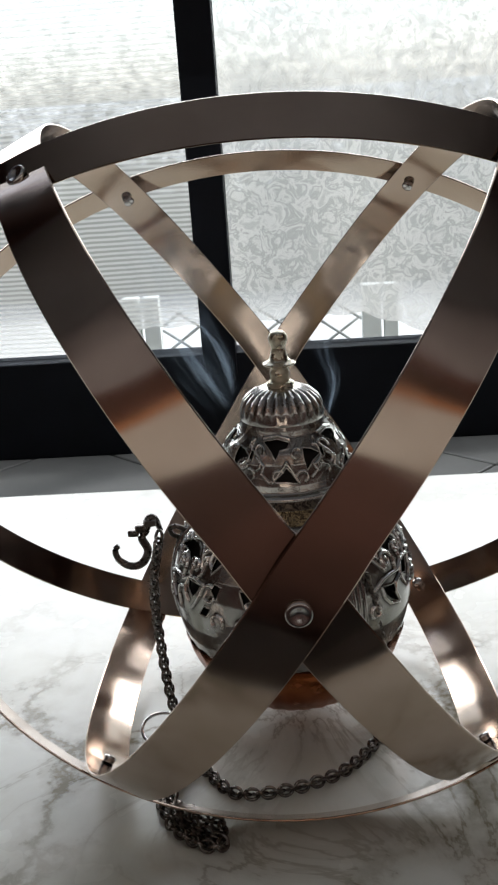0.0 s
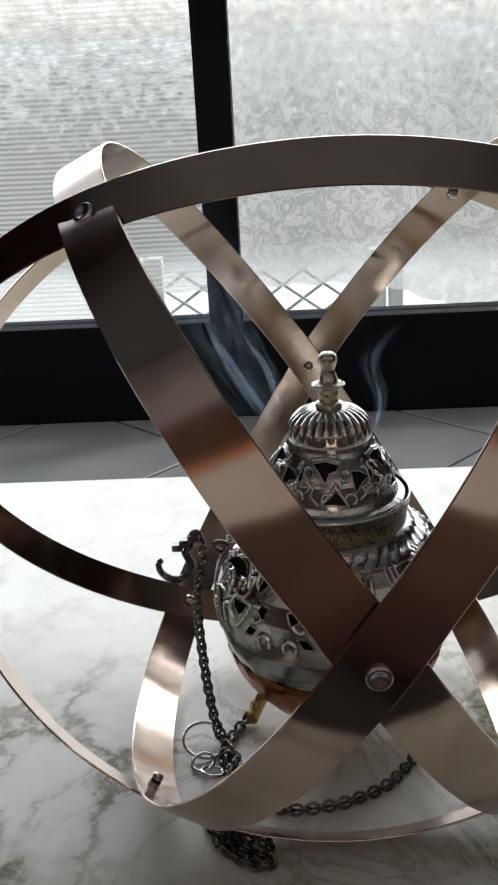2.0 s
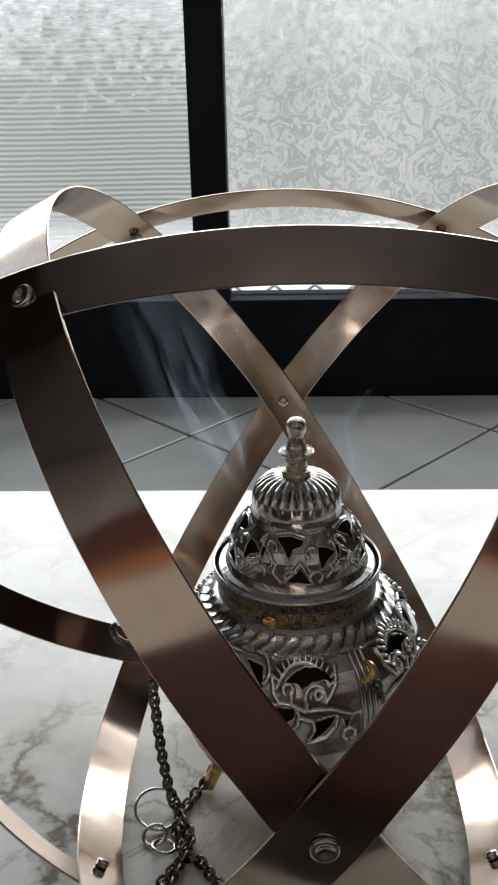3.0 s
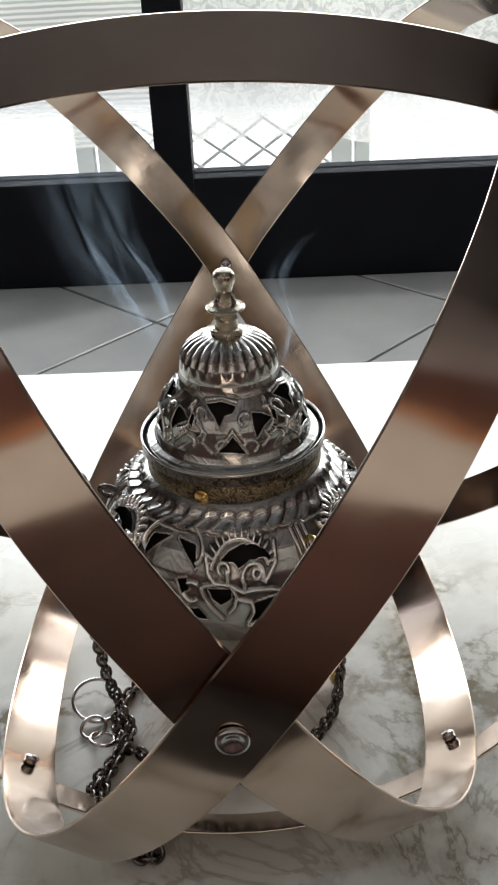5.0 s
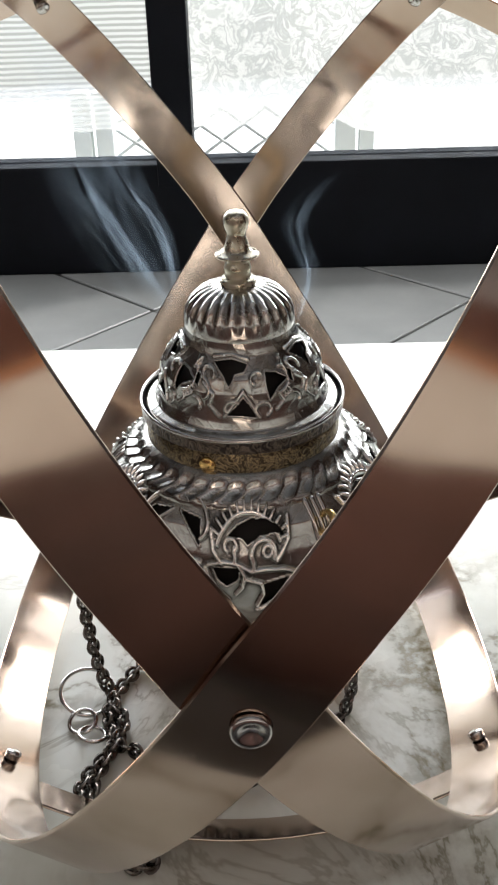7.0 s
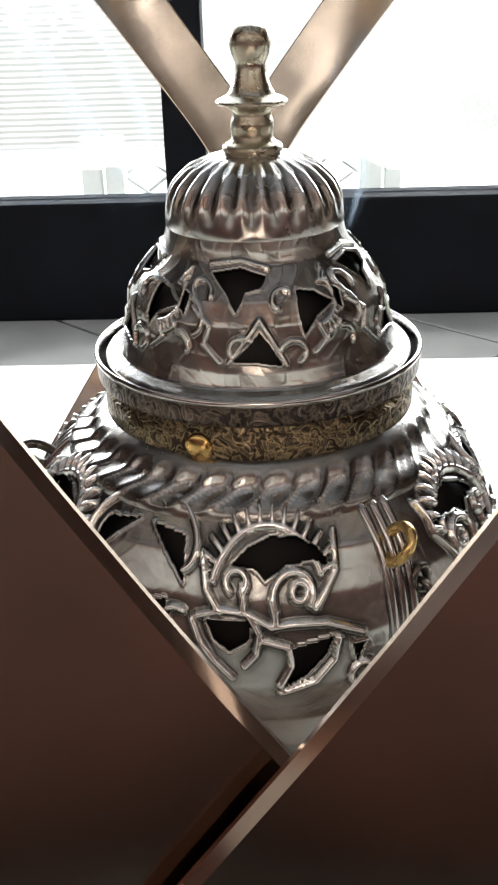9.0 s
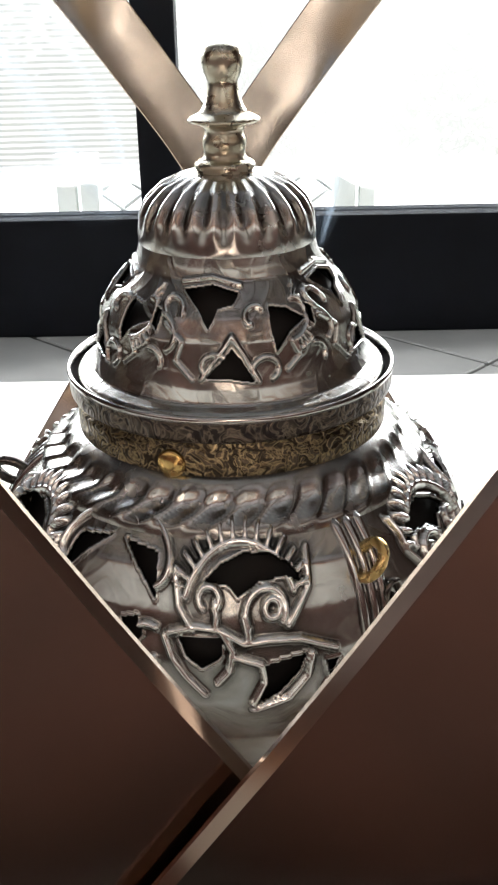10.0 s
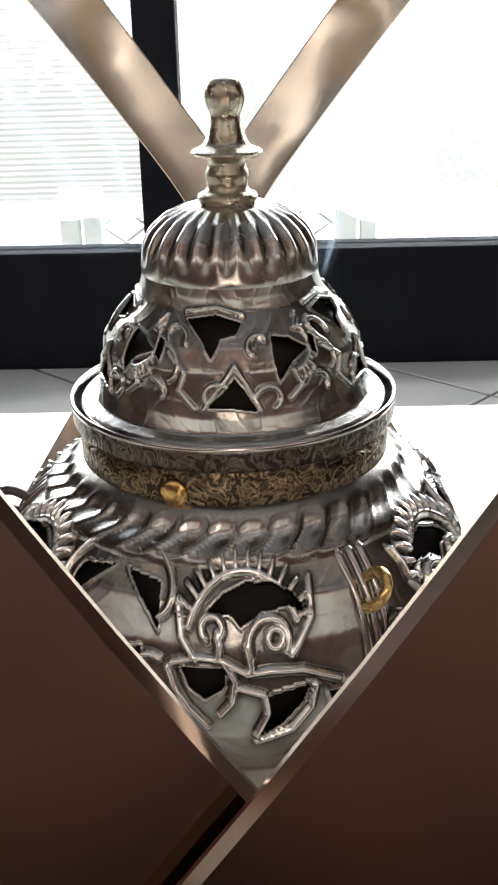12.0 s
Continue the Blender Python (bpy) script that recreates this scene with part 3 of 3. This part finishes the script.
def chased(name, profile, rows_, cols, pattern, repeats, offset, mirror, mat, parent, label):
    """A thin metal shell of revolution with raised work and pierced openings, on both its sides."""
    p = rounded([slim(*q) for q in profile], rows_)
    ang = 2 * np.pi * np.arange(cols) / cols
    A, R_ = np.meshgrid(ang, p[:, 0])
    Z = np.meshgrid(ang, p[:, 1])[1]
    pitch = 2 * np.pi / repeats
    k = np.floor((A - offset) / pitch + 0.5)
    local = (A - offset) - k * pitch
    if mirror:
        local = np.where(k.astype(int) % 2 == 0, local, -local)
    h, hole = pattern(local * R_, Z)
    d = np.gradient(p, axis=0)
    nrm = np.stack([d[:, 1], -d[:, 0]], 1)
    nrm /= np.linalg.norm(nrm, axis=1)[:, None] + 1e-12
    if nrm[rows_ // 2, 0] < 0:
        nrm = -nrm
    near = hole.copy()
    for ax_ in (0, 1):
        near |= np.roll(hole, 1, ax_) | np.roll(hole, -1, ax_)
    h = np.where(near & ~hole, np.maximum(h, 0.0004), h)
    # Shading for the silver's colour: ridges lighter, hollows beside them darker.
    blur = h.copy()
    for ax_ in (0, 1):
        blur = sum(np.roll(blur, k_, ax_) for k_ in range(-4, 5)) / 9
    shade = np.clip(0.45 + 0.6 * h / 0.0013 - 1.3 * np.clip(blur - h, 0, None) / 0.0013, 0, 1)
    verts = []
    for depth in (h, np.full(h.shape, -0.0008)):
        rr, zz = R_ + depth * nrm[:, :1], Z + depth * nrm[:, 1:]
        verts.append(np.stack([rr * np.cos(A), rr * np.sin(A), zz], -1).reshape(-1, 3))
    verts = np.concatenate(verts)
    i, j = np.meshgrid(np.arange(rows_ - 1), np.arange(cols), indexing="ij")
    j2 = (j + 1) % cols
    quad = np.stack([i * cols + j, i * cols + j2, (i + 1) * cols + j2, (i + 1) * cols + j], -1)
    gone = hole[i, j] & hole[i, j2] & hole[i + 1, j2] & hole[i + 1, j]
    keep = quad[~gone]
    n = rows_ * cols
    faces = keep.tolist() + (keep[:, ::-1] + n).tolist()
    # walls of the openings
    G = np.zeros((rows_ - 1, cols), bool)
    G[:] = gone
    for a, b in np.argwhere(~G):
        for (da, db), (e0, e1) in (((-1, 0), (0, 1)), ((1, 0), (2, 3)), ((0, 1), (1, 2)), ((0, -1), (3, 0))):
            a2, b2 = a + da, (b + db) % cols
            if 0 <= a2 < rows_ - 1 and G[a2, b2]:
                q = quad[a, b]
                faces.append([int(q[e1]), int(q[e0]), int(q[e0]) + n, int(q[e1]) + n])
    used = np.zeros(2 * n, bool)
    for f in faces:
        used[f] = True
    index = np.cumsum(used) - 1
    ob = mesh_object(name, verts[used], [[int(index[c]) for c in f] for f in faces], mat, parent, label)
    layer = ob.data.attributes.new("relief_shade", "FLOAT", "POINT")
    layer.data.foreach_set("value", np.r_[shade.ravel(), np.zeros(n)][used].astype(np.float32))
    return ob


FRONT = -math.pi / 2
BODY = [(0.0312, 0.0925), (0.0335, 0.0915), (0.0385, 0.0882), (0.0425, 0.084), (0.0462, 0.0775), (0.0484, 0.07), (0.0490, 0.0625), (0.0484, 0.055), (0.0468, 0.048), (0.0452, 0.0435)]
LID = [(0.0313, 0.1040), (0.0312, 0.1052), (0.0305, 0.1059), (0.0282, 0.1066), (0.0270, 0.1090), (0.0260, 0.1126), (0.0254, 0.1165), (0.0232, 0.1202), (0.0203, 0.1232), (0.0184, 0.1252), (0.0176, 0.1270), (0.0171, 0.1292)]
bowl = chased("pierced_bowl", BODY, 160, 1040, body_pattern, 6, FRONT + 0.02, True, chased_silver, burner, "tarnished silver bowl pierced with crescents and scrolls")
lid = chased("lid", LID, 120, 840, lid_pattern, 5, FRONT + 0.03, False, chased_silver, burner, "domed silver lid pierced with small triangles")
# Near-black sheets sit behind the openings and in the rim groove.
lathe("bowl_lining", [(0.0300, 0.094), (0.0365, 0.087), (0.0415, 0.079), (0.0445, 0.07), (0.0452, 0.0625), (0.044, 0.052), (0.0425, 0.045)], inner_black, burner, "near-black inner liner")
lathe("lower_bowl", rounded([(0.0455, 0.0432), (0.0458, 0.0418), (0.0448, 0.0395), (0.0425, 0.0335), (0.038, 0.026), (0.031, 0.0185), (0.021, 0.0128), (0.009, 0.0105), (0.0004, 0.0102)], 40), bowl_copper, burner, "reddish copper lower bowl", wave=lambda a, z, r: 0.00035 * math.cos(30 * a) * min(1, r / 0.02))
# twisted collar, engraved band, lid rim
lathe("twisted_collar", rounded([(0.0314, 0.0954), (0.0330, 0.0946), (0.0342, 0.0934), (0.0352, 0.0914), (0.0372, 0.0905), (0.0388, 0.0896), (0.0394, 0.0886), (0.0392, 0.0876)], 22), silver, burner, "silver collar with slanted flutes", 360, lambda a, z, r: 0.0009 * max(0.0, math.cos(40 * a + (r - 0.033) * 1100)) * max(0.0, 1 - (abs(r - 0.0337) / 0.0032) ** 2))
lathe("engraved_band", [(0.0316, 0.0946), (0.0318, 0.0952), (0.0317, 0.0994), (0.0310, 0.0998), (0.0308, 0.1024)], band_metal, burner, "dark brass band engraved with flowers")
lathe("lid_band", rounded([(0.0312, 0.1014), (0.0326, 0.1014), (0.0330, 0.1019), (0.0330, 0.1052)], 14), lid_band_metal, lid, "dark band engraved with leaves")
lathe("rim", rounded([(0.0329, 0.105), (0.0334, 0.1056), (0.0333, 0.1062), (0.0329, 0.1065), (0.0325, 0.1062), (0.0323, 0.1052), (0.0322, 0.1030)], 40), rim_metal, lid, "polished silver lid rim")
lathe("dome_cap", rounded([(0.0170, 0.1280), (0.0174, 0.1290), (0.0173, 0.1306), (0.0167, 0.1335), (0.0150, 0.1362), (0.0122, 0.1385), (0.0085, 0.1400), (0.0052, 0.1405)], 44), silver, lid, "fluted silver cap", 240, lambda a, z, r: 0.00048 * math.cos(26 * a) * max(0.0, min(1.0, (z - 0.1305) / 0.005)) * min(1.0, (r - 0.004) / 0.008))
lathe("lid_lining", [(0.0262, 0.1062), (0.0250, 0.1110), (0.0236, 0.1150), (0.021, 0.119), (0.0175, 0.122), (0.0150, 0.1245), (0.0145, 0.128)], inner_black, lid, "near-black inside")
lathe("rim_groove", [(0.0323, 0.1034), (0.0318, 0.1031), (0.0302, 0.1031), (0.0300, 0.1036)], inner_black, lid, "dark groove inside the rim")
finial = lathe("finial", rounded([(0.0056, 0.1402), (0.0059, 0.1412), (0.0057, 0.1422), (0.0042, 0.1426), (0.0038, 0.1438), (0.0042, 0.146), (0.0034, 0.148), (0.004, 0.1488), (0.0068, 0.1496), (0.0071, 0.1502), (0.006, 0.1506), (0.0044, 0.1514), (0.0036, 0.153), (0.003, 0.1552), (0.0027, 0.157), (0.0034, 0.1582), (0.0039, 0.1602), (0.0037, 0.1622), (0.0026, 0.1636), (0.0003, 0.164)], 80), finial_metal, lid, "worn brass and nickel baluster finial", 40)
# gold dot rivet on the band
dot = rivet_mesh("band_rivet", gold, [(0.0025, 0.0), (0.0025, 0.0005), (0.0021, 0.0009), (0.0005, 0.001)])
o = new("band_rivet", dot)
o.parent = burner
tagged(o, "bright gold rivet")
a = FRONT - radians(19)
o.matrix_basis = Matrix.Translation((0.0291 * math.cos(a), 0.0291 * math.sin(a), 0.0973)) @ Vector((math.cos(a), math.sin(a), 0)).to_track_quat("Z", "Y").to_matrix().to_4x4()
# feet
for deg in (192, 338, 85):
    a = radians(deg)
    c, s = math.cos(a), math.sin(a)
    tube("foot", [(r * c, r * s, z) for r, z in ((0.028, 0.0195), (0.0315, 0.0155), (0.034, 0.0105), (0.0365, TOP + 0.0024))], 0.003, gold, burner, "small brass foot", radii=[0.0034, 0.0028, 0.0026, 0.0028])
# ribbed columns and chain lugs
LUGS = [FRONT + radians(d) for d in (32, -88, 152)]
for a in LUGS:
    c, s = math.cos(a), math.sin(a)
    for off in (-0.0022, 0.0, 0.0022):
        pts = [((r + 0.0002) * c - off * s, (r + 0.0002) * s + off * c, z) for r, z in rounded([slim(*q) for q in BODY], 24)[3:22]]
        tube("column_rib", pts, 0.0009, rim_metal, burner, sides=8)
    ring_c = Vector((0.0435 * c, 0.0435 * s, 0.0835))
    t_dir = Vector((-s, c, 0))
    r_dir = Vector((c, s, 0.25)).normalized()
    tube("chain_lug", [ring_c + 0.0032 * (math.cos(k * math.pi / 10) * r_dir + math.sin(k * math.pi / 10) * (0.45 * t_dir + Vector((0, 0, 0.9)))) for k in range(20)], 0.001, gold if a == LUGS[0] else chain_metal, burner, "gold chain lug" if a == LUGS[0] else "dark chain lug", closed=True, sides=8)

# ---- chains, rings and hook ----
link_pts = [(0.0026 * math.cos(k * math.pi / 7), 0.0019 * math.sin(k * math.pi / 7), 0.0) for k in range(14)]
proto = tube("chain_link", link_pts, 0.00066, chain_metal, closed=True, sides=6)
link_mesh = proto.data
bpy.data.objects.remove(proto)


def chain(points, label, category="chain"):
    line = smooth_line(points, 0.0031)
    line = [p + Vector((0, 0, TOP if p.z < 0.02 else TOP * max(0.0, (0.08 - p.z) / 0.06))) for p in line]
    ob = empty("chain", label, category, line[0])
    base = Vector(line[0])
    for k, (a, b) in enumerate(zip(line, line[1:])):
        d = (b - a).normalized()
        x = d
        side = x.cross(Vector((0, 0, 1)) if abs(d.z) < 0.9 else Vector((0, 1, 0))).normalized()
        upv = side.cross(x)
        m = Matrix((x, side, upv)).transposed().to_4x4()
        o = new("chain_link", link_mesh)
        o.parent = ob
        o.matrix_basis = Matrix.Translation((a + b) / 2 - base) @ m @ pose(0, 0, 0, 45 if k % 2 else -45, 0, 0)
    return ob


G = "dark gunmetal curb chain "
chain([(-0.0455, -0.002, 0.0835), (-0.0485, -0.010, 0.062), (-0.047, -0.016, 0.035), (-0.0445, -0.018, 0.012), (-0.0415, -0.02, 0.0022), (-0.0385, -0.030, 0.0018), (-0.0375, -0.044, 0.0018), (-0.0445, -0.058, 0.002), (-0.044, -0.068, 0.0022), (-0.034, -0.078, 0.0022), (-0.024, -0.085, 0.0022), (-0.0215, -0.079, 0.003), (-0.029, -0.075, 0.003), (-0.036, -0.068, 0.003)], G + "hanging from the burner onto the marble")
chain([(-0.026, 0.001, 0.008), (-0.031, -0.006, 0.003), (-0.037, -0.016, 0.002), (-0.041, -0.030, 0.002), (-0.036, -0.043, 0.002), (-0.030, -0.046, 0.002), (-0.024, -0.055, 0.002), (-0.016, -0.061, 0.002), (0.0, -0.0595, 0.002), (0.012, -0.055, 0.002), (0.022, -0.049, 0.002), (0.031, -0.038, 0.002), (0.037, -0.027, 0.003), (0.0395, -0.020, 0.015), (0.0385, -0.027, 0.04), (0.0355, -0.034, 0.062), (0.032, -0.0365, 0.08)], G + "lying in a curve under the globe")
chain([(-0.0395, -0.026, 0.003), (-0.0345, -0.036, 0.0035), (-0.038, -0.048, 0.003), (-0.041, -0.062, 0.0025), (-0.031, -0.0795, 0.004), (-0.0205, -0.0865, 0.0022), (-0.026, -0.0885, 0.0025), (-0.036, -0.0815, 0.0025), (-0.0425, -0.073, 0.0025)], G + "bunched up in a small heap")


def ring(name, centre, radius, wire, tilt, label):
    m = pose(centre[0], centre[1], centre[2] + TOP, *tilt)
    ob = tube(name, [m @ Vector((radius * math.cos(k * math.pi / 24), radius * math.sin(k * math.pi / 24), 0)) for k in range(48)], wire, steel, closed=True)
    return tagged(ob, label, "ring")


ring("key_ring", (-0.0485, -0.0215, 0.0035), 0.0088, 0.0007, (14, 10, 0), "large thin steel ring on the marble")
ring("small_ring", (-0.0485, -0.0335, 0.0022), 0.0044, 0.0007, (12, -8, 0), "small steel ring linked to the chains")
ring("small_ring", (-0.0445, -0.0395, 0.0026), 0.0042, 0.0007, (-14, 10, 0), "small steel ring linked to the chains")

hook_line = smooth_line([(-0.0455, 0.002, 0.083), (-0.047, -0.001, 0.0895), (-0.0495, -0.002, 0.0895), (-0.0505, -0.002, 0.085), (-0.0525, -0.003, 0.0825), (-0.0505, -0.003, 0.0765), (-0.0535, -0.003, 0.0712), (-0.0585, -0.003, 0.0705), (-0.0625, -0.003, 0.0735), (-0.0635, -0.003, 0.0775), (-0.0615, -0.003, 0.0795)], 0.0008)
hook = tagged(tube("hook", hook_line, 0.0014, chain_metal, radii=[0.0011 + 0.0006 * math.sin(math.pi * k / len(hook_line)) for k in range(len(hook_line))]), "dark cast metal hook hung on the burner", "hook")
for z, x in ((0.0865, -0.0525), (0.0845, -0.0555), (0.0885, -0.0485)):
    part("hook_leaf", box((x - 0.0022, -0.0045, z - 0.0013), (x + 0.0022, -0.001, z + 0.0013), 0.0009), chain_metal, hook)

# ---- smoke ----
smoke_mat = bpy.data.materials.new("thin_smoke")
smoke_mat.use_nodes = True
smoke_mat.node_tree.nodes.remove(bsdf(smoke_mat))
su = node(smoke_mat, "ShaderNodeUVMap")
sep = node(smoke_mat, "ShaderNodeSeparateXYZ")
link(smoke_mat, su.outputs[0], sep.inputs[0])
edge = ramp(smoke_mat, sep.outputs[0], [(0.0, (0, 0, 0)), (0.3, (0.5,) * 3), (0.55, (1, 1, 1)), (1.0, (0, 0, 0))])
ends = ramp(smoke_mat, sep.outputs[1], [(0.0, (0, 0, 0)), (0.15, (0.8,) * 3), (0.5, (0.5,) * 3), (1.0, (0, 0, 0))])
stretch = node(smoke_mat, "ShaderNodeMapping")
stretch.inputs["Scale"].default_value = (1.7, 1.3, 1)
link(smoke_mat, su.outputs[0], stretch.inputs[0])
wisp = ramp(smoke_mat, noise_tex(smoke_mat, stretch.outputs[0], 1.6, 2, 0.5, 1.2), [(0.35, (0, 0, 0)), (0.75, (0.55,) * 3)])
m1, m2 = node(smoke_mat, "ShaderNodeMath"), node(smoke_mat, "ShaderNodeMath")
m1.operation = m2.operation = "MULTIPLY"
link(smoke_mat, edge, m1.inputs[0])
link(smoke_mat, ends, m1.inputs[1])
link(smoke_mat, m1.outputs[0], m2.inputs[0])
link(smoke_mat, wisp, m2.inputs[1])
sm = node(smoke_mat, "ShaderNodeMixShader")
tl = node(smoke_mat, "ShaderNodeBsdfTranslucent")
tl.inputs[0].default_value = (0.62, 0.8, 1.0, 1)
link(smoke_mat, m2.outputs[0], sm.inputs[0])
link(smoke_mat, node(smoke_mat, "ShaderNodeBsdfTransparent").outputs[0], sm.inputs[1])
link(smoke_mat, tl.outputs[0], sm.inputs[2])
link(smoke_mat, sm.outputs[0], smoke_mat.node_tree.nodes["Material Output"].inputs[0])


def smoke(points, widths, label):
    """A thin curling sheet of smoke along a line."""
    line = smooth_line(points, 0.003)
    verts, faces, uvs, across = [], [], [], 12
    for k, p in enumerate(line):
        t = k / (len(line) - 1)
        w_ = widths[0] + (widths[1] - widths[0]) * t
        for i in range(across + 1):
            u = i / across - 0.5
            verts.append(p + Vector((w_ * u, 0.25 * w_ * math.sin(5 * u + 6 * t), 0.15 * w_ * u)))
            uvs.append((i / across, t))
    n_ = across + 1
    for k in range(len(line) - 1):
        for i in range(across):
            faces.append((k * n_ + i, k * n_ + i + 1, (k + 1) * n_ + i + 1, (k + 1) * n_ + i))
    ob = mesh_object("smoke", verts, faces, smoke_mat, None, "", True, uvs)
    return tagged(ob, label, "smoke", "smoke over the burner", "stuff")


smoke([(-0.016, 0.004, 0.130), (-0.026, 0.012, 0.142), (-0.036, 0.018, 0.160), (-0.046, 0.026, 0.190), (-0.05, 0.03, 0.225)], (0.010, 0.044), "faint bluish smoke rising beside the lid")
smoke([(-0.014, 0.010, 0.134), (-0.018, 0.016, 0.150), (-0.030, 0.022, 0.172), (-0.034, 0.026, 0.205)], (0.006, 0.022), "faint bluish smoke rising beside the finial")
smoke([(0.022, 0.008, 0.124), (0.026, 0.014, 0.138), (0.022, 0.018, 0.152), (0.034, 0.022, 0.166)], (0.004, 0.011), "faint smoke curl over the lid")

# ---- floor tiles ----
TILE, GAP = 0.245, 0.004
turn = Matrix.Rotation(radians(47), 4, "Z")
origin = Vector((-0.112, 0.765, 0))
bm = box((-TILE / 2 + GAP / 2, -TILE / 2 + GAP / 2, -0.012), (TILE / 2 - GAP / 2, TILE / 2 - GAP / 2, 0.0), 0.0012, 1)
first = part("tile", bm, tile_mat, bpy.data.objects["floor"])
tile_mesh = first.data
bpy.data.objects.remove(first)
for i in range(-17, 18):
    for k in range(-17, 18):
        c = turn @ Vector(((i + 0.5) * TILE, (k + 0.5) * TILE, 0)) + origin
        if -2.0 < c.x < 2.0 and -0.5 < c.y < DOOR_Y + 0.1:
            o = new("tile", tile_mesh)
            o.parent = bpy.data.objects["floor"]
            o.matrix_basis = Matrix.Translation((c.x, c.y, FLOOR)) @ turn
